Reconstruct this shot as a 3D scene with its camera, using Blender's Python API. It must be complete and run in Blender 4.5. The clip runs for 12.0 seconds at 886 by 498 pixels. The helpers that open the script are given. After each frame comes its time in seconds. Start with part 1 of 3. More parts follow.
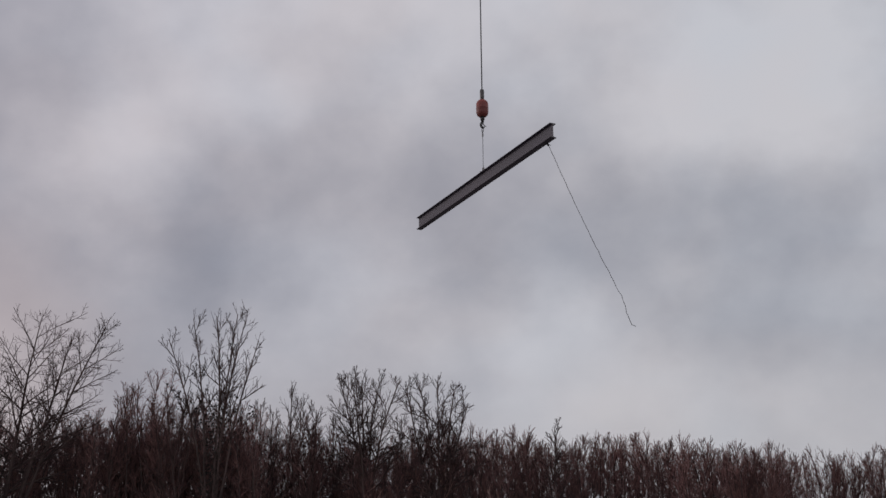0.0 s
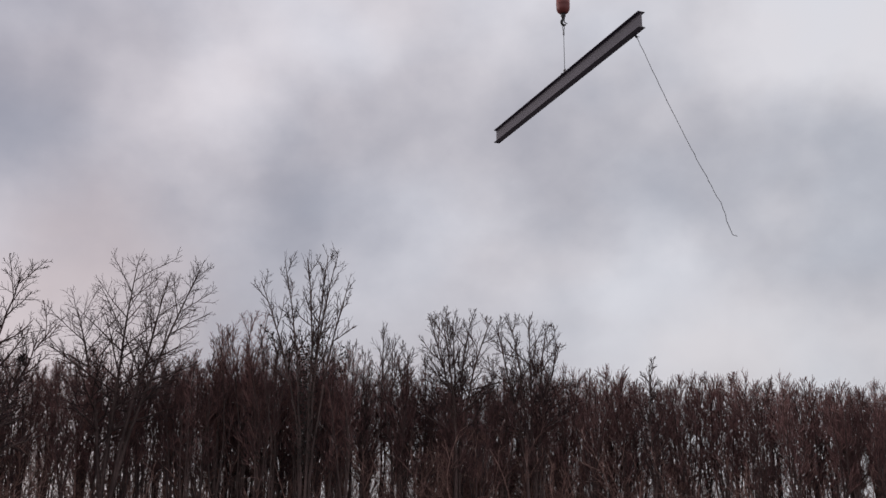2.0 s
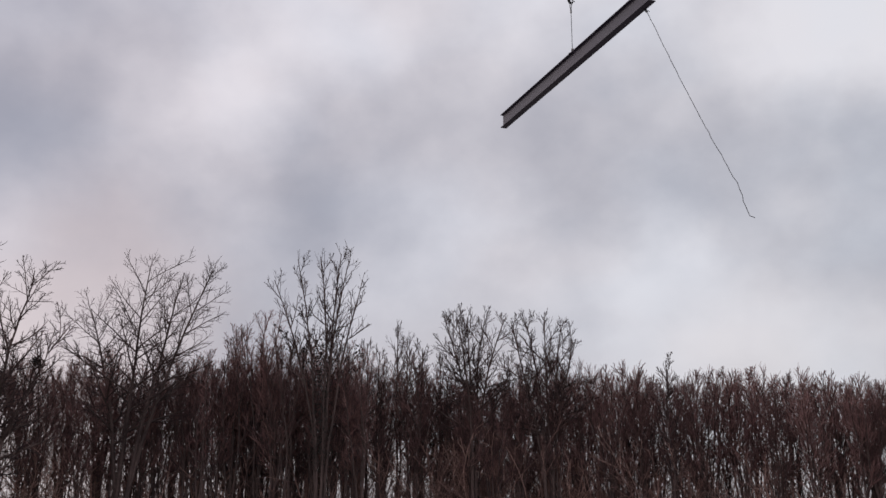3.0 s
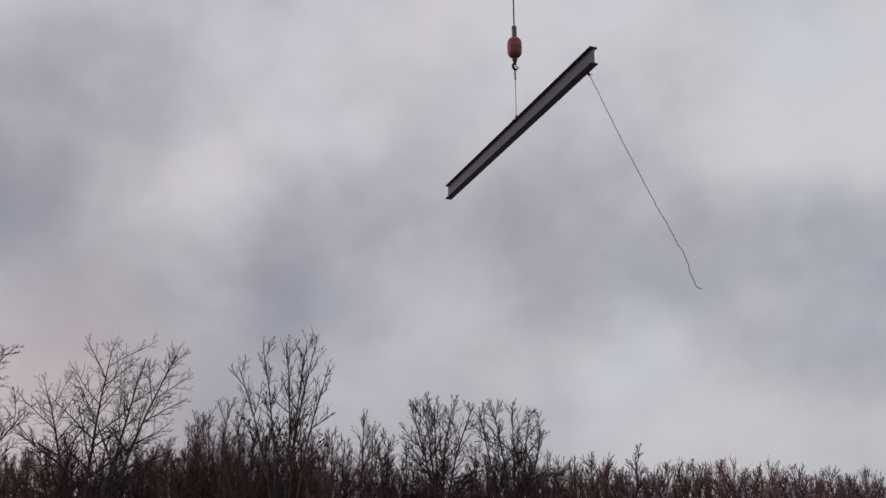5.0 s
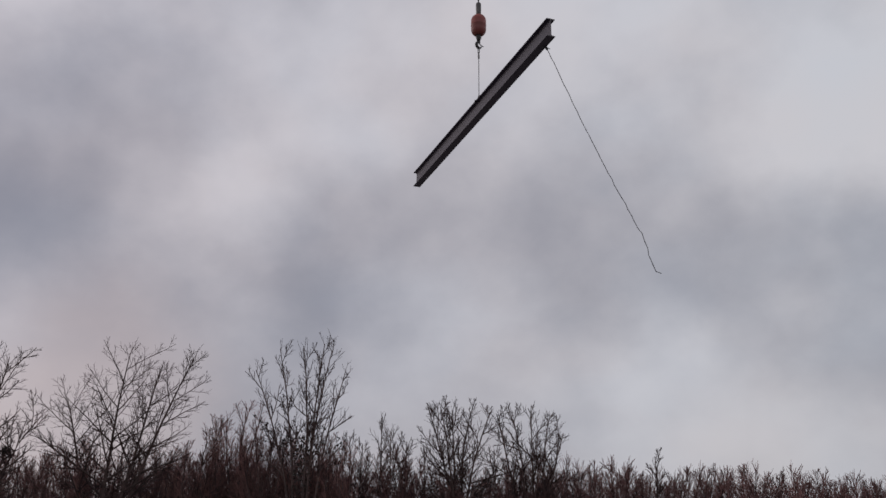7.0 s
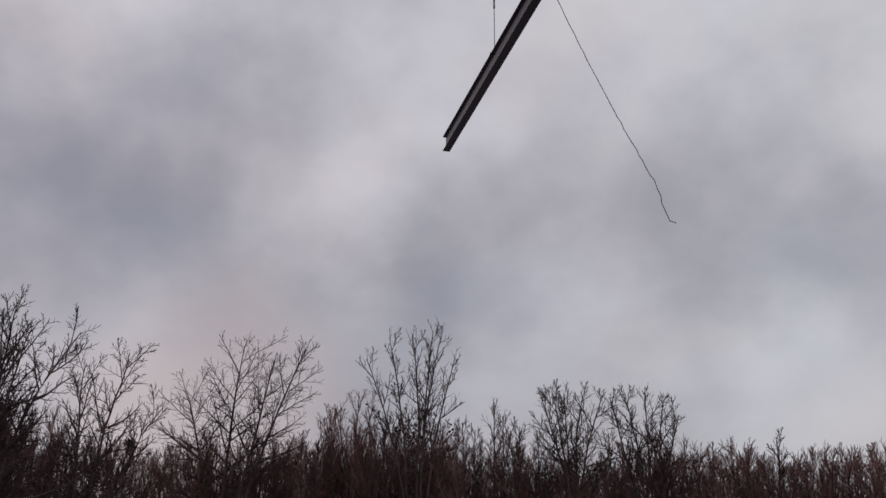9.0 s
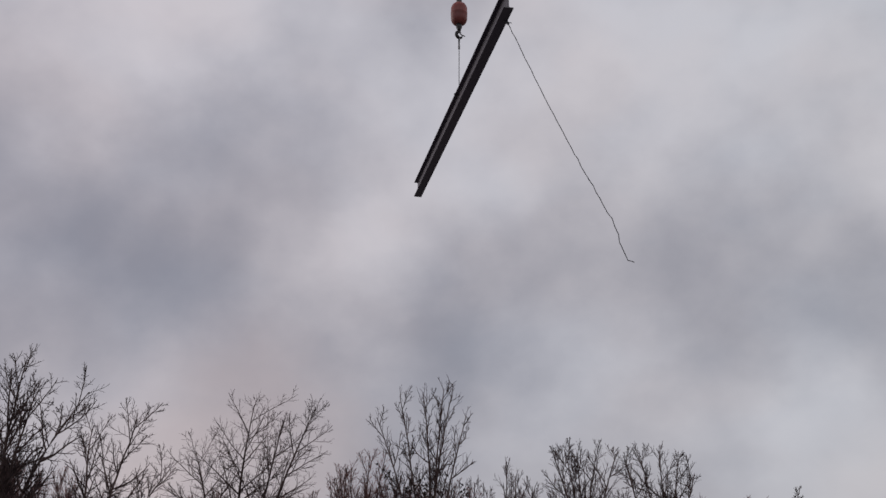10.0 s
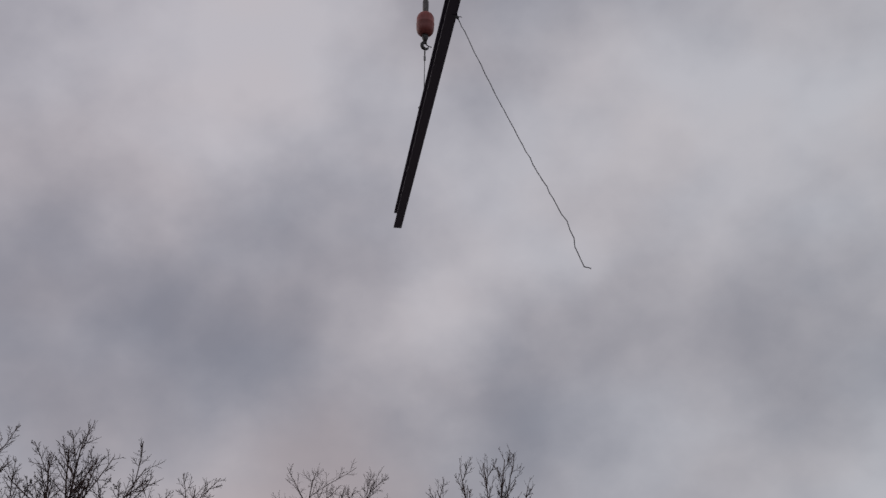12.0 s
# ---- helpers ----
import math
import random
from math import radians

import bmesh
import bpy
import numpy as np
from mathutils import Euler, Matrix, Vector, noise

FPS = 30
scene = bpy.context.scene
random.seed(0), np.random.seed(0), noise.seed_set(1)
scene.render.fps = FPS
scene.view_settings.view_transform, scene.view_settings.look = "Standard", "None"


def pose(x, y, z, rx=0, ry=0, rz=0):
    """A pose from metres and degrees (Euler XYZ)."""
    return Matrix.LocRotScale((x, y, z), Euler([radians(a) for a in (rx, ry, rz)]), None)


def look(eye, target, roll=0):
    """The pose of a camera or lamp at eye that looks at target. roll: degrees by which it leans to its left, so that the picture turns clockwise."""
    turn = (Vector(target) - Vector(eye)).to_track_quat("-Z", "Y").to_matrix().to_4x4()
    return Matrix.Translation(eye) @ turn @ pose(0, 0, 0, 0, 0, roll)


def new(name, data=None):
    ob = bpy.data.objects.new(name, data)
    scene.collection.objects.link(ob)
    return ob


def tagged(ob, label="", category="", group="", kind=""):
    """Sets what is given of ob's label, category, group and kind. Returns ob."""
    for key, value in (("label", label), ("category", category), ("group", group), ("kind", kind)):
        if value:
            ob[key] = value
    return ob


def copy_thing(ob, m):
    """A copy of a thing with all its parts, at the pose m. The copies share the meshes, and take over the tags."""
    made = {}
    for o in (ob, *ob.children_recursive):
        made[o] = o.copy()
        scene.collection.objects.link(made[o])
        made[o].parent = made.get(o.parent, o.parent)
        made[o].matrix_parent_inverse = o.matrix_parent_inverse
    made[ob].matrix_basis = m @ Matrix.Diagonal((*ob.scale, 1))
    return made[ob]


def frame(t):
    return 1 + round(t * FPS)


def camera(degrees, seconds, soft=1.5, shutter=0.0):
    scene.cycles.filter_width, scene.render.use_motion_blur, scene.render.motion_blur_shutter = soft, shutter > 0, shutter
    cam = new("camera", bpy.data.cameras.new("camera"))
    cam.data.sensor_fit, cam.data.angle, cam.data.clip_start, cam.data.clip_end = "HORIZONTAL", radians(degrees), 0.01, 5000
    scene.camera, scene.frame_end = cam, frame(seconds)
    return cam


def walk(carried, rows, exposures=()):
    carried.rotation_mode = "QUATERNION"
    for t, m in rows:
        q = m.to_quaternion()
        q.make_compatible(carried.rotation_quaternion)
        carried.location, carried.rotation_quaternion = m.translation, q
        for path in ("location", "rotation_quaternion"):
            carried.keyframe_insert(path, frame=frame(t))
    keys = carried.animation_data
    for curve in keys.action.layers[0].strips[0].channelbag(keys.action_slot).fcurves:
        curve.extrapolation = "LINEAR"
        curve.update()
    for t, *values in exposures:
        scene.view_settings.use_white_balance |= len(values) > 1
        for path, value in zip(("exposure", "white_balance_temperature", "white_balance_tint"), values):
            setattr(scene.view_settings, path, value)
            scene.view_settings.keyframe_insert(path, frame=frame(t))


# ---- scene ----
cam = camera(46.0, 12.0, soft=1.5)
# seconds, eye x y z, yaw, pitch, roll
ROWS = [
    (0.0, 0.000, -0.000, 1.637, 0.00, 18.00, 0.24),
    (0.5, 0.059, 0.440, 1.622, 0.98, 17.07, 0.19),
    (1.0, 0.119, 0.871, 1.611, 2.51, 16.54, -0.18),
    (1.5, 0.175, 1.287, 1.600, 3.92, 15.24, -0.19),
    (2.0, 0.226, 1.682, 1.593, 5.08, 14.89, -0.35),
    (2.5, 0.273, 2.046, 1.594, 5.70, 14.54, -0.12),
    (3.0, 0.327, 2.384, 1.594, 6.05, 14.81, 0.11),
    (3.5, 0.398, 2.693, 1.592, 4.92, 17.29, -0.04),
    (3.7, 0.457, 2.786, 1.592, 4.66, 17.85, -0.05),
    (5.5, 0.985, 3.623, 1.587, 4.34, 20.15, -0.16),
    (6.0, 1.217, 3.842, 1.594, 4.13, 20.52, -0.39),
    (6.5, 1.483, 4.069, 1.598, 4.80, 20.80, -0.55),
    (7.0, 1.773, 4.310, 1.599, 5.87, 19.98, -0.41),
    (7.5, 2.082, 4.571, 1.594, 7.72, 19.91, -0.45),
    (9.3, 3.243, 5.664, 1.596, 13.05, 19.20, -0.26),
    (9.5, 3.372, 5.785, 1.596, 13.15, 19.62, -0.24),
    (10.0, 3.642, 6.167, 1.598, 13.68, 22.45, -0.33),
    (10.5, 3.889, 6.574, 1.602, 14.44, 25.13, -0.17),
    (11.0, 4.117, 7.008, 1.606, 16.39, 25.49, 0.00),
    (11.5, 4.322, 7.470, 1.598, 16.93, 26.33, -0.06),
    (12.0, 4.515, 7.944, 1.586, 17.66, 26.41, -0.42),
]
walk(cam, [(t, pose(x, y, z, 90 + pitch, roll, yaw)) for t, x, y, z, yaw, pitch, roll in ROWS],
     [(0.0, -0.15), (1.0, -0.03), (2.0, 0.2), (3.0, 0.29), (3.7, 0.13), (5.5, -0.06), (6.5, -0.1), (7.5, -0.12), (9.5, -0.1), (10.5, -0.23), (11.0, -0.29), (12.0, -0.34)])

# ---------------------------------------------------------------- sky and light
world = bpy.data.worlds.new("overcast_sky")
scene.world = world
world.use_nodes = True
wt = world.node_tree
wt.nodes.clear()


def wnode(kind, **values):
    n = wt.nodes.new(kind)
    for k, v in values.items():
        setattr(n, k, v)
    return n


def wmath(op, a, b=None):
    n = wnode("ShaderNodeMath", operation=op)
    for i, v in enumerate((a, b)):
        if v is None:
            continue
        if isinstance(v, (int, float)):
            n.inputs[i].default_value = v
        else:
            wt.links.new(v, n.inputs[i])
    return n.outputs[0]


def heading(az, el):
    """Unit vector: azimuth to the left of +y, elevation, in degrees."""
    a, e = radians(az), radians(el)
    return Vector((-math.sin(a) * math.cos(e), math.cos(a) * math.cos(e), math.sin(e)))


SUN_AZ, SUN_EL = 80.0, 16.0
nishita = wnode("ShaderNodeTexSky", sky_type="NISHITA", sun_disc=False)
nishita.sun_elevation, nishita.sun_rotation = radians(SUN_EL), radians(-SUN_AZ)
coord = wnode("ShaderNodeTexCoord").outputs["Generated"]


def wnoise(scale, detail, stretch, rough=0.5, at=(0, 0, 0)):
    m = wnode("ShaderNodeMapping")
    m.inputs["Scale"].default_value = (scale, scale, scale * stretch)
    m.inputs["Location"].default_value = at
    wt.links.new(coord, m.inputs["Vector"])
    n = wnode("ShaderNodeTexNoise")
    n.inputs["Scale"].default_value, n.inputs["Detail"].default_value, n.inputs["Roughness"].default_value = 1.0, detail, rough
    wt.links.new(m.outputs[0], n.inputs["Vector"])
    return n


# the layer's soft outlines are bent by noise
warp = wnoise(6.0, 2.0, 1.4, 0.4)
shift = wnode("ShaderNodeVectorMath", operation="SUBTRACT")
wt.links.new(warp.outputs["Color"], shift.inputs[0])
shift.inputs[1].default_value = (0.5, 0.5, 0.5)
scaled = wnode("ShaderNodeVectorMath", operation="SCALE")
wt.links.new(shift.outputs[0], scaled.inputs[0])
scaled.inputs["Scale"].default_value = 0.05
bent = wnode("ShaderNodeVectorMath", operation="ADD")
wt.links.new(coord, bent.inputs[0])
wt.links.new(scaled.outputs[0], bent.inputs[1])
ragged = wnoise(19.0, 3.0, 1.3, 0.5, (2.3, 0.7, 4.1))
shift_fine = wnode("ShaderNodeVectorMath", operation="SUBTRACT")
wt.links.new(ragged.outputs["Color"], shift_fine.inputs[0])
shift_fine.inputs[1].default_value = (0.5, 0.5, 0.5)
scaled_fine = wnode("ShaderNodeVectorMath", operation="SCALE")
wt.links.new(shift_fine.outputs[0], scaled_fine.inputs[0])
scaled_fine.inputs["Scale"].default_value = 0.03
bent_fine = wnode("ShaderNodeVectorMath", operation="ADD")
wt.links.new(bent.outputs[0], bent_fine.inputs[0])
wt.links.new(scaled_fine.outputs[0], bent_fine.inputs[1])
aim = wnode("ShaderNodeVectorMath", operation="NORMALIZE")
wt.links.new(bent_fine.outputs[0], aim.inputs[0])

# thin and thick places of the cloud layer: azimuth, elevation, width, strength
THIN = [(18.5, 23.0, 6, 0.7), (9.5, 29.5, 7, 0.8), (-12.5, 27, 8, 0.9), (-7, 14, 7, 0.45), (-14, 12.5, 7, 0.4), (8, 15.5, 5, 0.25), (28, 15, 6, 0.3),
        (29.5, 34, 7, 0.9), (2, 32, 6, 0.6), (-20.5, 22, 6, 0.5), (4, 36, 6, 0.2),
        (26, 37, 4, 0.41), (34, 23, 4, 0.37), (-22, 11, 5.5, 0.29), (0, 21, 4, 0.17), (-10, 27, 4, 0.28), (14, 35, 4, 0.17), (20, 23, 4, 0.14), (40, 27, 4, 0.16), (-10, 11, 4, 0.19), (-22, 33, 4, 0.2), (26, 11, 4, 0.24)]
THICK = [(-8, 20.5, 6, 0.75), (-15.5, 17.5, 5, 0.9), (-22, 15.5, 5, 0.6), (12.5, 19, 4, 0.75), (27, 22, 6, 0.7), (-1.5, 23.5, 6, 0.5), (15, 35.5, 8, 0.7),
         (37, 22, 6, 0.6), (21.5, 28.5, 6, 0.2), (4, 25, 4, 0.35), (22, 15, 7.5, 0.12),
         (20, 11, 5.5, 0.55), (6, 33, 7.5, 0.24), (10, 19, 4, 0.22), (-14, 39, 7.5, 0.24), (24, 29, 4, 0.29), (4, 11, 4, 0.32), (24, 17, 4, 0.27), (34, 31, 4, 0.19), (38, 19, 4, 0.3), (-24, 25, 4, 0.19), (-8, 19, 4, 0.17), (12, 23, 4, 0.16), (-14, 31, 4, 0.24)]
# smaller shreds and dark seams of the layer, signed
SHREDS = [(41, 24, 2, -0.5), (36, 22.7, 2, -0.6), (32, 21.8, 2, -0.6), (28, 21.3, 2.2, -0.6), (20, 22.8, 2.4, 0.5), (17.7, 22.3, 2, 0.4),
          (30, 17, 2, 0.35), (38, 19.3, 2, 0.4), (13.3, 18.3, 1.6, -0.5), (14, 16.6, 1.6, -0.4), (12.5, 20.2, 1.7, -0.4), (30, 34.5, 3, 0.5),
          (11, 28.5, 2.5, 0.35), (15, 31, 2.5, 0.4), (3, 30.5, 2.5, 0.3), (-12, 20.5, 2, -0.5), (-15.5, 19.5, 2, -0.6), (-19.5, 18.8, 2.2, -0.6),
          (-17, 24, 4, 0.5), (-13, 24.5, 2.5, 0.3), (-5.5, 14, 2.2, 0.5), (7, 16, 3, 0.35), (25, 26.8, 2.5, -0.4), (30, 27.5, 2.5, -0.4)]
total = None
for spots, sign in ((THIN, 1), (THICK, -1), (SHREDS, 0.5)):
    for az, el, width, power in spots:
        dot = wnode("ShaderNodeVectorMath", operation="DOT_PRODUCT")
        wt.links.new(aim.outputs[0], dot.inputs[0])
        dot.inputs[1].default_value = heading(az, el)
        span = wnode("ShaderNodeMapRange", interpolation_type="SMOOTHSTEP")
        wt.links.new(dot.outputs["Value"], span.inputs["Value"])
        span.inputs["From Min"].default_value, span.inputs["From Max"].default_value = math.cos(radians(width * 1.9)), 1.0
        span.inputs["To Min"].default_value, span.inputs["To Max"].default_value = 0.0, sign * power * 1.35
        total = span.outputs[0] if total is None else wmath("ADD", total, span.outputs[0])
broad = wnoise(6.0, 3.0, 1.8, 0.45)
fine = wnoise(15.0, 4.0, 1.15, 0.5, (3.7, 1.2, 0.4))
total = wmath("ADD", total, wmath("MULTIPLY", wmath("SUBTRACT", broad.outputs["Fac"], 0.5), 0.7))
total = wmath("ADD", total, wmath("MULTIPLY", wmath("SUBTRACT", fine.outputs["Fac"], 0.5), 1.5))
wisps = wnoise(36.0, 5.0, 1.3, 0.55, (1.1, 5.2, 2.4))
total = wmath("ADD", total, wmath("MULTIPLY", wmath("SUBTRACT", wisps.outputs["Fac"], 0.5), 0.38))
ramp = wnode("ShaderNodeValToRGB")
wt.links.new(wmath("ADD", wmath("MULTIPLY", total, 0.31), 0.575), ramp.inputs[0])
ramp.color_ramp.interpolation = "B_SPLINE"
stops = ramp.color_ramp.elements
stops[0].position, stops[0].color = 0.0, (0.27, 0.278, 0.333, 1)
stops[1].position, stops[1].color = 1.0, (0.705, 0.69, 0.735, 1)
mid_stop = ramp.color_ramp.elements.new(0.5)
mid_stop.color = (0.450, 0.445, 0.494, 1)
# the air is warmer and paler low over the wood
low = wnode("ShaderNodeMapRange", interpolation_type="SMOOTHSTEP")
height = wnode("ShaderNodeSeparateXYZ")
wt.links.new(aim.outputs[0], height.inputs[0])
wt.links.new(height.outputs["Z"], low.inputs["Value"])
low.inputs["From Min"].default_value, low.inputs["From Max"].default_value = 0.06, 0.30
low.inputs["To Min"].default_value, low.inputs["To Max"].default_value = 0.35, 0.0
warm = wnode("ShaderNodeMixRGB")
wt.links.new(low.outputs[0], warm.inputs[0])
wt.links.new(ramp.outputs[0], warm.inputs[1])
warm.inputs[2].default_value = (0.46, 0.415, 0.43, 1)
blush = wnode("ShaderNodeVectorMath", operation="DOT_PRODUCT")
wt.links.new(aim.outputs[0], blush.inputs[0])
blush.inputs[1].default_value = heading(25.5, 9.5)
near_sun = wnode("ShaderNodeMapRange", interpolation_type="SMOOTHSTEP")
wt.links.new(blush.outputs["Value"], near_sun.inputs["Value"])
near_sun.inputs["From Min"].default_value, near_sun.inputs["From Max"].default_value = math.cos(radians(10)), 1.0
near_sun.inputs["To Min"].default_value, near_sun.inputs["To Max"].default_value = 0.0, 0.4
rosy = wnode("ShaderNodeMixRGB")
wt.links.new(near_sun.outputs[0], rosy.inputs[0])
wt.links.new(warm.outputs[0], rosy.inputs[1])
rosy.inputs[2].default_value = (0.60, 0.495, 0.485, 1)
# cool and warm greys alternate over the layer
drift = wnoise(7.0, 2.0, 1.6, 0.4)
hue = wnode("ShaderNodeValToRGB")
wt.links.new(drift.outputs["Fac"], hue.inputs[0])
hue.color_ramp.elements[0].position, hue.color_ramp.elements[0].color = 0.36, (0.982, 1.0, 1.014, 1)
hue.color_ramp.elements[1].position, hue.color_ramp.elements[1].color = 0.64, (1.014, 0.998, 0.990, 1)
toned = wnode("ShaderNodeMixRGB", blend_type="MULTIPLY")
toned.inputs[0].default_value = 1.0
wt.links.new(rosy.outputs[0], toned.inputs[1])
wt.links.new(hue.outputs[0], toned.inputs[2])
# the layer is rosier towards the hidden sun, bluer away from it
sunward = wnode("ShaderNodeVectorMath", operation="DOT_PRODUCT")
wt.links.new(aim.outputs[0], sunward.inputs[0])
sunward.inputs[1].default_value = heading(SUN_AZ, SUN_EL)
rosier = wnode("ShaderNodeValToRGB")
wt.links.new(sunward.outputs["Value"], rosier.inputs[0])
rosier.color_ramp.elements[0].position, rosier.color_ramp.elements[0].color = 0.0, (0.985, 1.004, 1.0, 1)
rosier.color_ramp.elements[1].position, rosier.color_ramp.elements[1].color = 0.75, (1.032, 0.990, 0.990, 1)
cast = wnode("ShaderNodeMixRGB", blend_type="MULTIPLY")
cast.inputs[0].default_value = 1.0
wt.links.new(toned.outputs[0], cast.inputs[1])
wt.links.new(rosier.outputs[0], cast.inputs[2])
haze = wnode("ShaderNodeMixRGB")
haze.inputs[0].default_value = 0.08
dimmed = wnode("ShaderNodeVectorMath", operation="SCALE")
dimmed.inputs["Scale"].default_value = 0.08
wt.links.new(nishita.outputs[0], dimmed.inputs[0])
wt.links.new(cast.outputs[0], haze.inputs[1])
wt.links.new(dimmed.outputs[0], haze.inputs[2])
glow = wnode("ShaderNodeBackground")
wt.links.new(haze.outputs[0], glow.inputs["Color"])
glow.inputs["Strength"].default_value = 1.0
wt.links.new(glow.outputs[0], wnode("ShaderNodeOutputWorld").inputs["Surface"])

sun = new("sun", bpy.data.lights.new("sun", "SUN"))
sun.data.energy, sun.data.angle, sun.data.color = 0.5, radians(25), (1.0, 0.95, 0.9)
sun.matrix_world = look(heading(SUN_AZ, SUN_EL) * 100, (0, 0, 0))


# ---------------------------------------------------------------- materials
def material(name, dark, light, scale, rough=0.8, metal=0.0, bump=0.3, stretch=(1, 1, 1), second=None, island=0.0, spread=0.0):
    """Two-tone surface: grain at scale, stains at a tenth of it, a fine relief. island, spread: change of value from piece to piece."""
    m = bpy.data.materials.new(name)
    m.use_nodes = True
    t = m.node_tree
    p = t.nodes["Principled BSDF"]
    co = t.nodes.new("ShaderNodeTexCoord")
    mp = t.nodes.new("ShaderNodeMapping")
    mp.inputs["Scale"].default_value = stretch
    t.links.new(co.outputs["Object"], mp.inputs["Vector"])

    def grain(s, detail):
        n = t.nodes.new("ShaderNodeTexNoise")
        n.inputs["Scale"].default_value, n.inputs["Detail"].default_value = s, detail
        t.links.new(mp.outputs[0], n.inputs["Vector"])
        return n.outputs["Fac"]

    a, b = grain(scale, 6.0), grain(scale * 0.1, 3.0)
    mix = t.nodes.new("ShaderNodeMixRGB")
    cr = t.nodes.new("ShaderNodeValToRGB")
    cr.color_ramp.elements[0].position, cr.color_ramp.elements[1].position = 0.3, 0.7
    t.links.new(a, cr.inputs[0])
    t.links.new(cr.outputs[0], mix.inputs[0])
    mix.inputs[1].default_value, mix.inputs[2].default_value = (*dark, 1), (*light, 1)
    stain = t.nodes.new("ShaderNodeMixRGB")
    cs = t.nodes.new("ShaderNodeValToRGB")
    cs.color_ramp.elements[0].position, cs.color_ramp.elements[1].position = 0.42, 0.68
    t.links.new(b, cs.inputs[0])
    t.links.new(cs.outputs[0], stain.inputs[0])
    t.links.new(mix.outputs[0], stain.inputs[1])
    stain.inputs[2].default_value = (*(second or [0.7 * c for c in dark]), 1)
    out = stain.outputs[0]
    for amount, node, socket in ((island, "ShaderNodeNewGeometry", "Random Per Island"), (spread, "ShaderNodeObjectInfo", "Random")):
        if amount:
            hsv = t.nodes.new("ShaderNodeHueSaturation")
            t.links.new(out, hsv.inputs["Color"])
            mr = t.nodes.new("ShaderNodeMapRange")
            t.links.new(t.nodes.new(node).outputs[socket], mr.inputs["Value"])
            mr.inputs["To Min"].default_value, mr.inputs["To Max"].default_value = 1 - amount, 1 + amount
            t.links.new(mr.outputs[0], hsv.inputs["Value"])
            out = hsv.outputs[0]
    t.links.new(out, p.inputs["Base Color"])
    p.inputs["Roughness"].default_value, p.inputs["Metallic"].default_value = rough, metal
    if bump:
        bn = t.nodes.new("ShaderNodeBump")
        bn.inputs["Strength"].default_value, bn.inputs["Distance"].default_value = bump, 0.02
        t.links.new(a, bn.inputs["Height"])
        t.links.new(bn.outputs[0], p.inputs["Normal"])
    return m


BARK = material("bark", (0.078, 0.049, 0.044), (0.165, 0.110, 0.097), 9.0, 0.9, stretch=(1, 1, 0.25), spread=0.25)
TWIG = material("twigs", (0.176, 0.090, 0.084), (0.34, 0.182, 0.164), 3.0, 0.85, bump=0, island=0.35, spread=0.4)
# darker twig copy: its shade against the bright sky is put into the colour
SILHOUETTE_TWIG = material("silhouette_twigs", (0.054, 0.031, 0.030), (0.110, 0.066, 0.062), 3.0, 0.85, bump=0, island=0.4)
BRUSH = material("undergrowth", (0.25, 0.144, 0.122), (0.48, 0.286, 0.238), 1.5, 0.9, bump=0, island=0.6)
LEAF = material("withered_leaves", (0.030, 0.024, 0.022), (0.075, 0.052, 0.042), 4.0, 0.85, bump=0, island=0.4)
SOIL = material("gravel_and_soil", (0.11, 0.102, 0.096), (0.23, 0.215, 0.205), 1.3, 0.95, second=(0.095, 0.088, 0.078))
STEEL = material("primed_steel", (0.044, 0.034, 0.056), (0.062, 0.048, 0.077), 7.0, 0.55, 0.0, 0.02, stretch=(0.3, 1, 1), second=(0.088, 0.068, 0.092))
MILL = material("cut_steel", (0.16, 0.15, 0.15), (0.26, 0.24, 0.24), 30.0, 0.5, 0.5, 0.1)
RED = material("red_paint", (0.30, 0.052, 0.042), (0.42, 0.085, 0.066), 12.0, 0.5, 0.0, 0.08, second=(0.17, 0.05, 0.045))
IRON = material("greased_iron", (0.045, 0.042, 0.042), (0.10, 0.092, 0.09), 22.0, 0.45, 0.6, 0.15)
ZINC = material("socket_steel", (0.15, 0.14, 0.14), (0.27, 0.26, 0.26), 25.0, 0.42, 0.7, 0.1)
SOCKET = material("worn_socket", (0.075, 0.068, 0.066), (0.19, 0.175, 0.17), 25.0, 0.4, 0.6, 0.1)
WIRE = material("wire_rope", (0.05, 0.048, 0.05), (0.13, 0.125, 0.13), 60.0, 0.5, 0.5, 0.4)
FIBRE = material("fibre_rope", (0.11, 0.112, 0.122), (0.22, 0.22, 0.23), 50.0, 0.9, 0.0, 0.4)


# ---------------------------------------------------------------- building helpers
def link_mesh(name, me, mat, parent=None, label="", smooth=True):
    me.materials.append(mat)
    if smooth:
        me.polygons.foreach_set("use_smooth", [True] * len(me.polygons))
    ob = new(name, me)
    if parent is not None:
        ob.parent = parent
    return tagged(ob, label)


def part(name, bm, mat, parent=None, label="", smooth=True):
    me = bpy.data.meshes.new(name)
    bmesh.ops.recalc_face_normals(bm, faces=bm.faces)
    bm.to_mesh(me)
    bm.free()
    return link_mesh(name, me, mat, parent, label, smooth)


def rings(bm, loops, cap=True, closed=False):
    """Skin a row of vertex loops."""
    vs = [[bm.verts.new(p) for p in loop] for loop in loops]
    pairs = list(zip(vs, vs[1:])) + ([(vs[-1], vs[0])] if closed else [])
    for a, b in pairs:
        for i in range(len(a)):
            j = (i + 1) % len(a)
            bm.faces.new((a[i], a[j], b[j], b[i]))
    if cap and not closed:
        bm.faces.new(vs[0])
        bm.faces.new(vs[-1][::-1])
    return bm


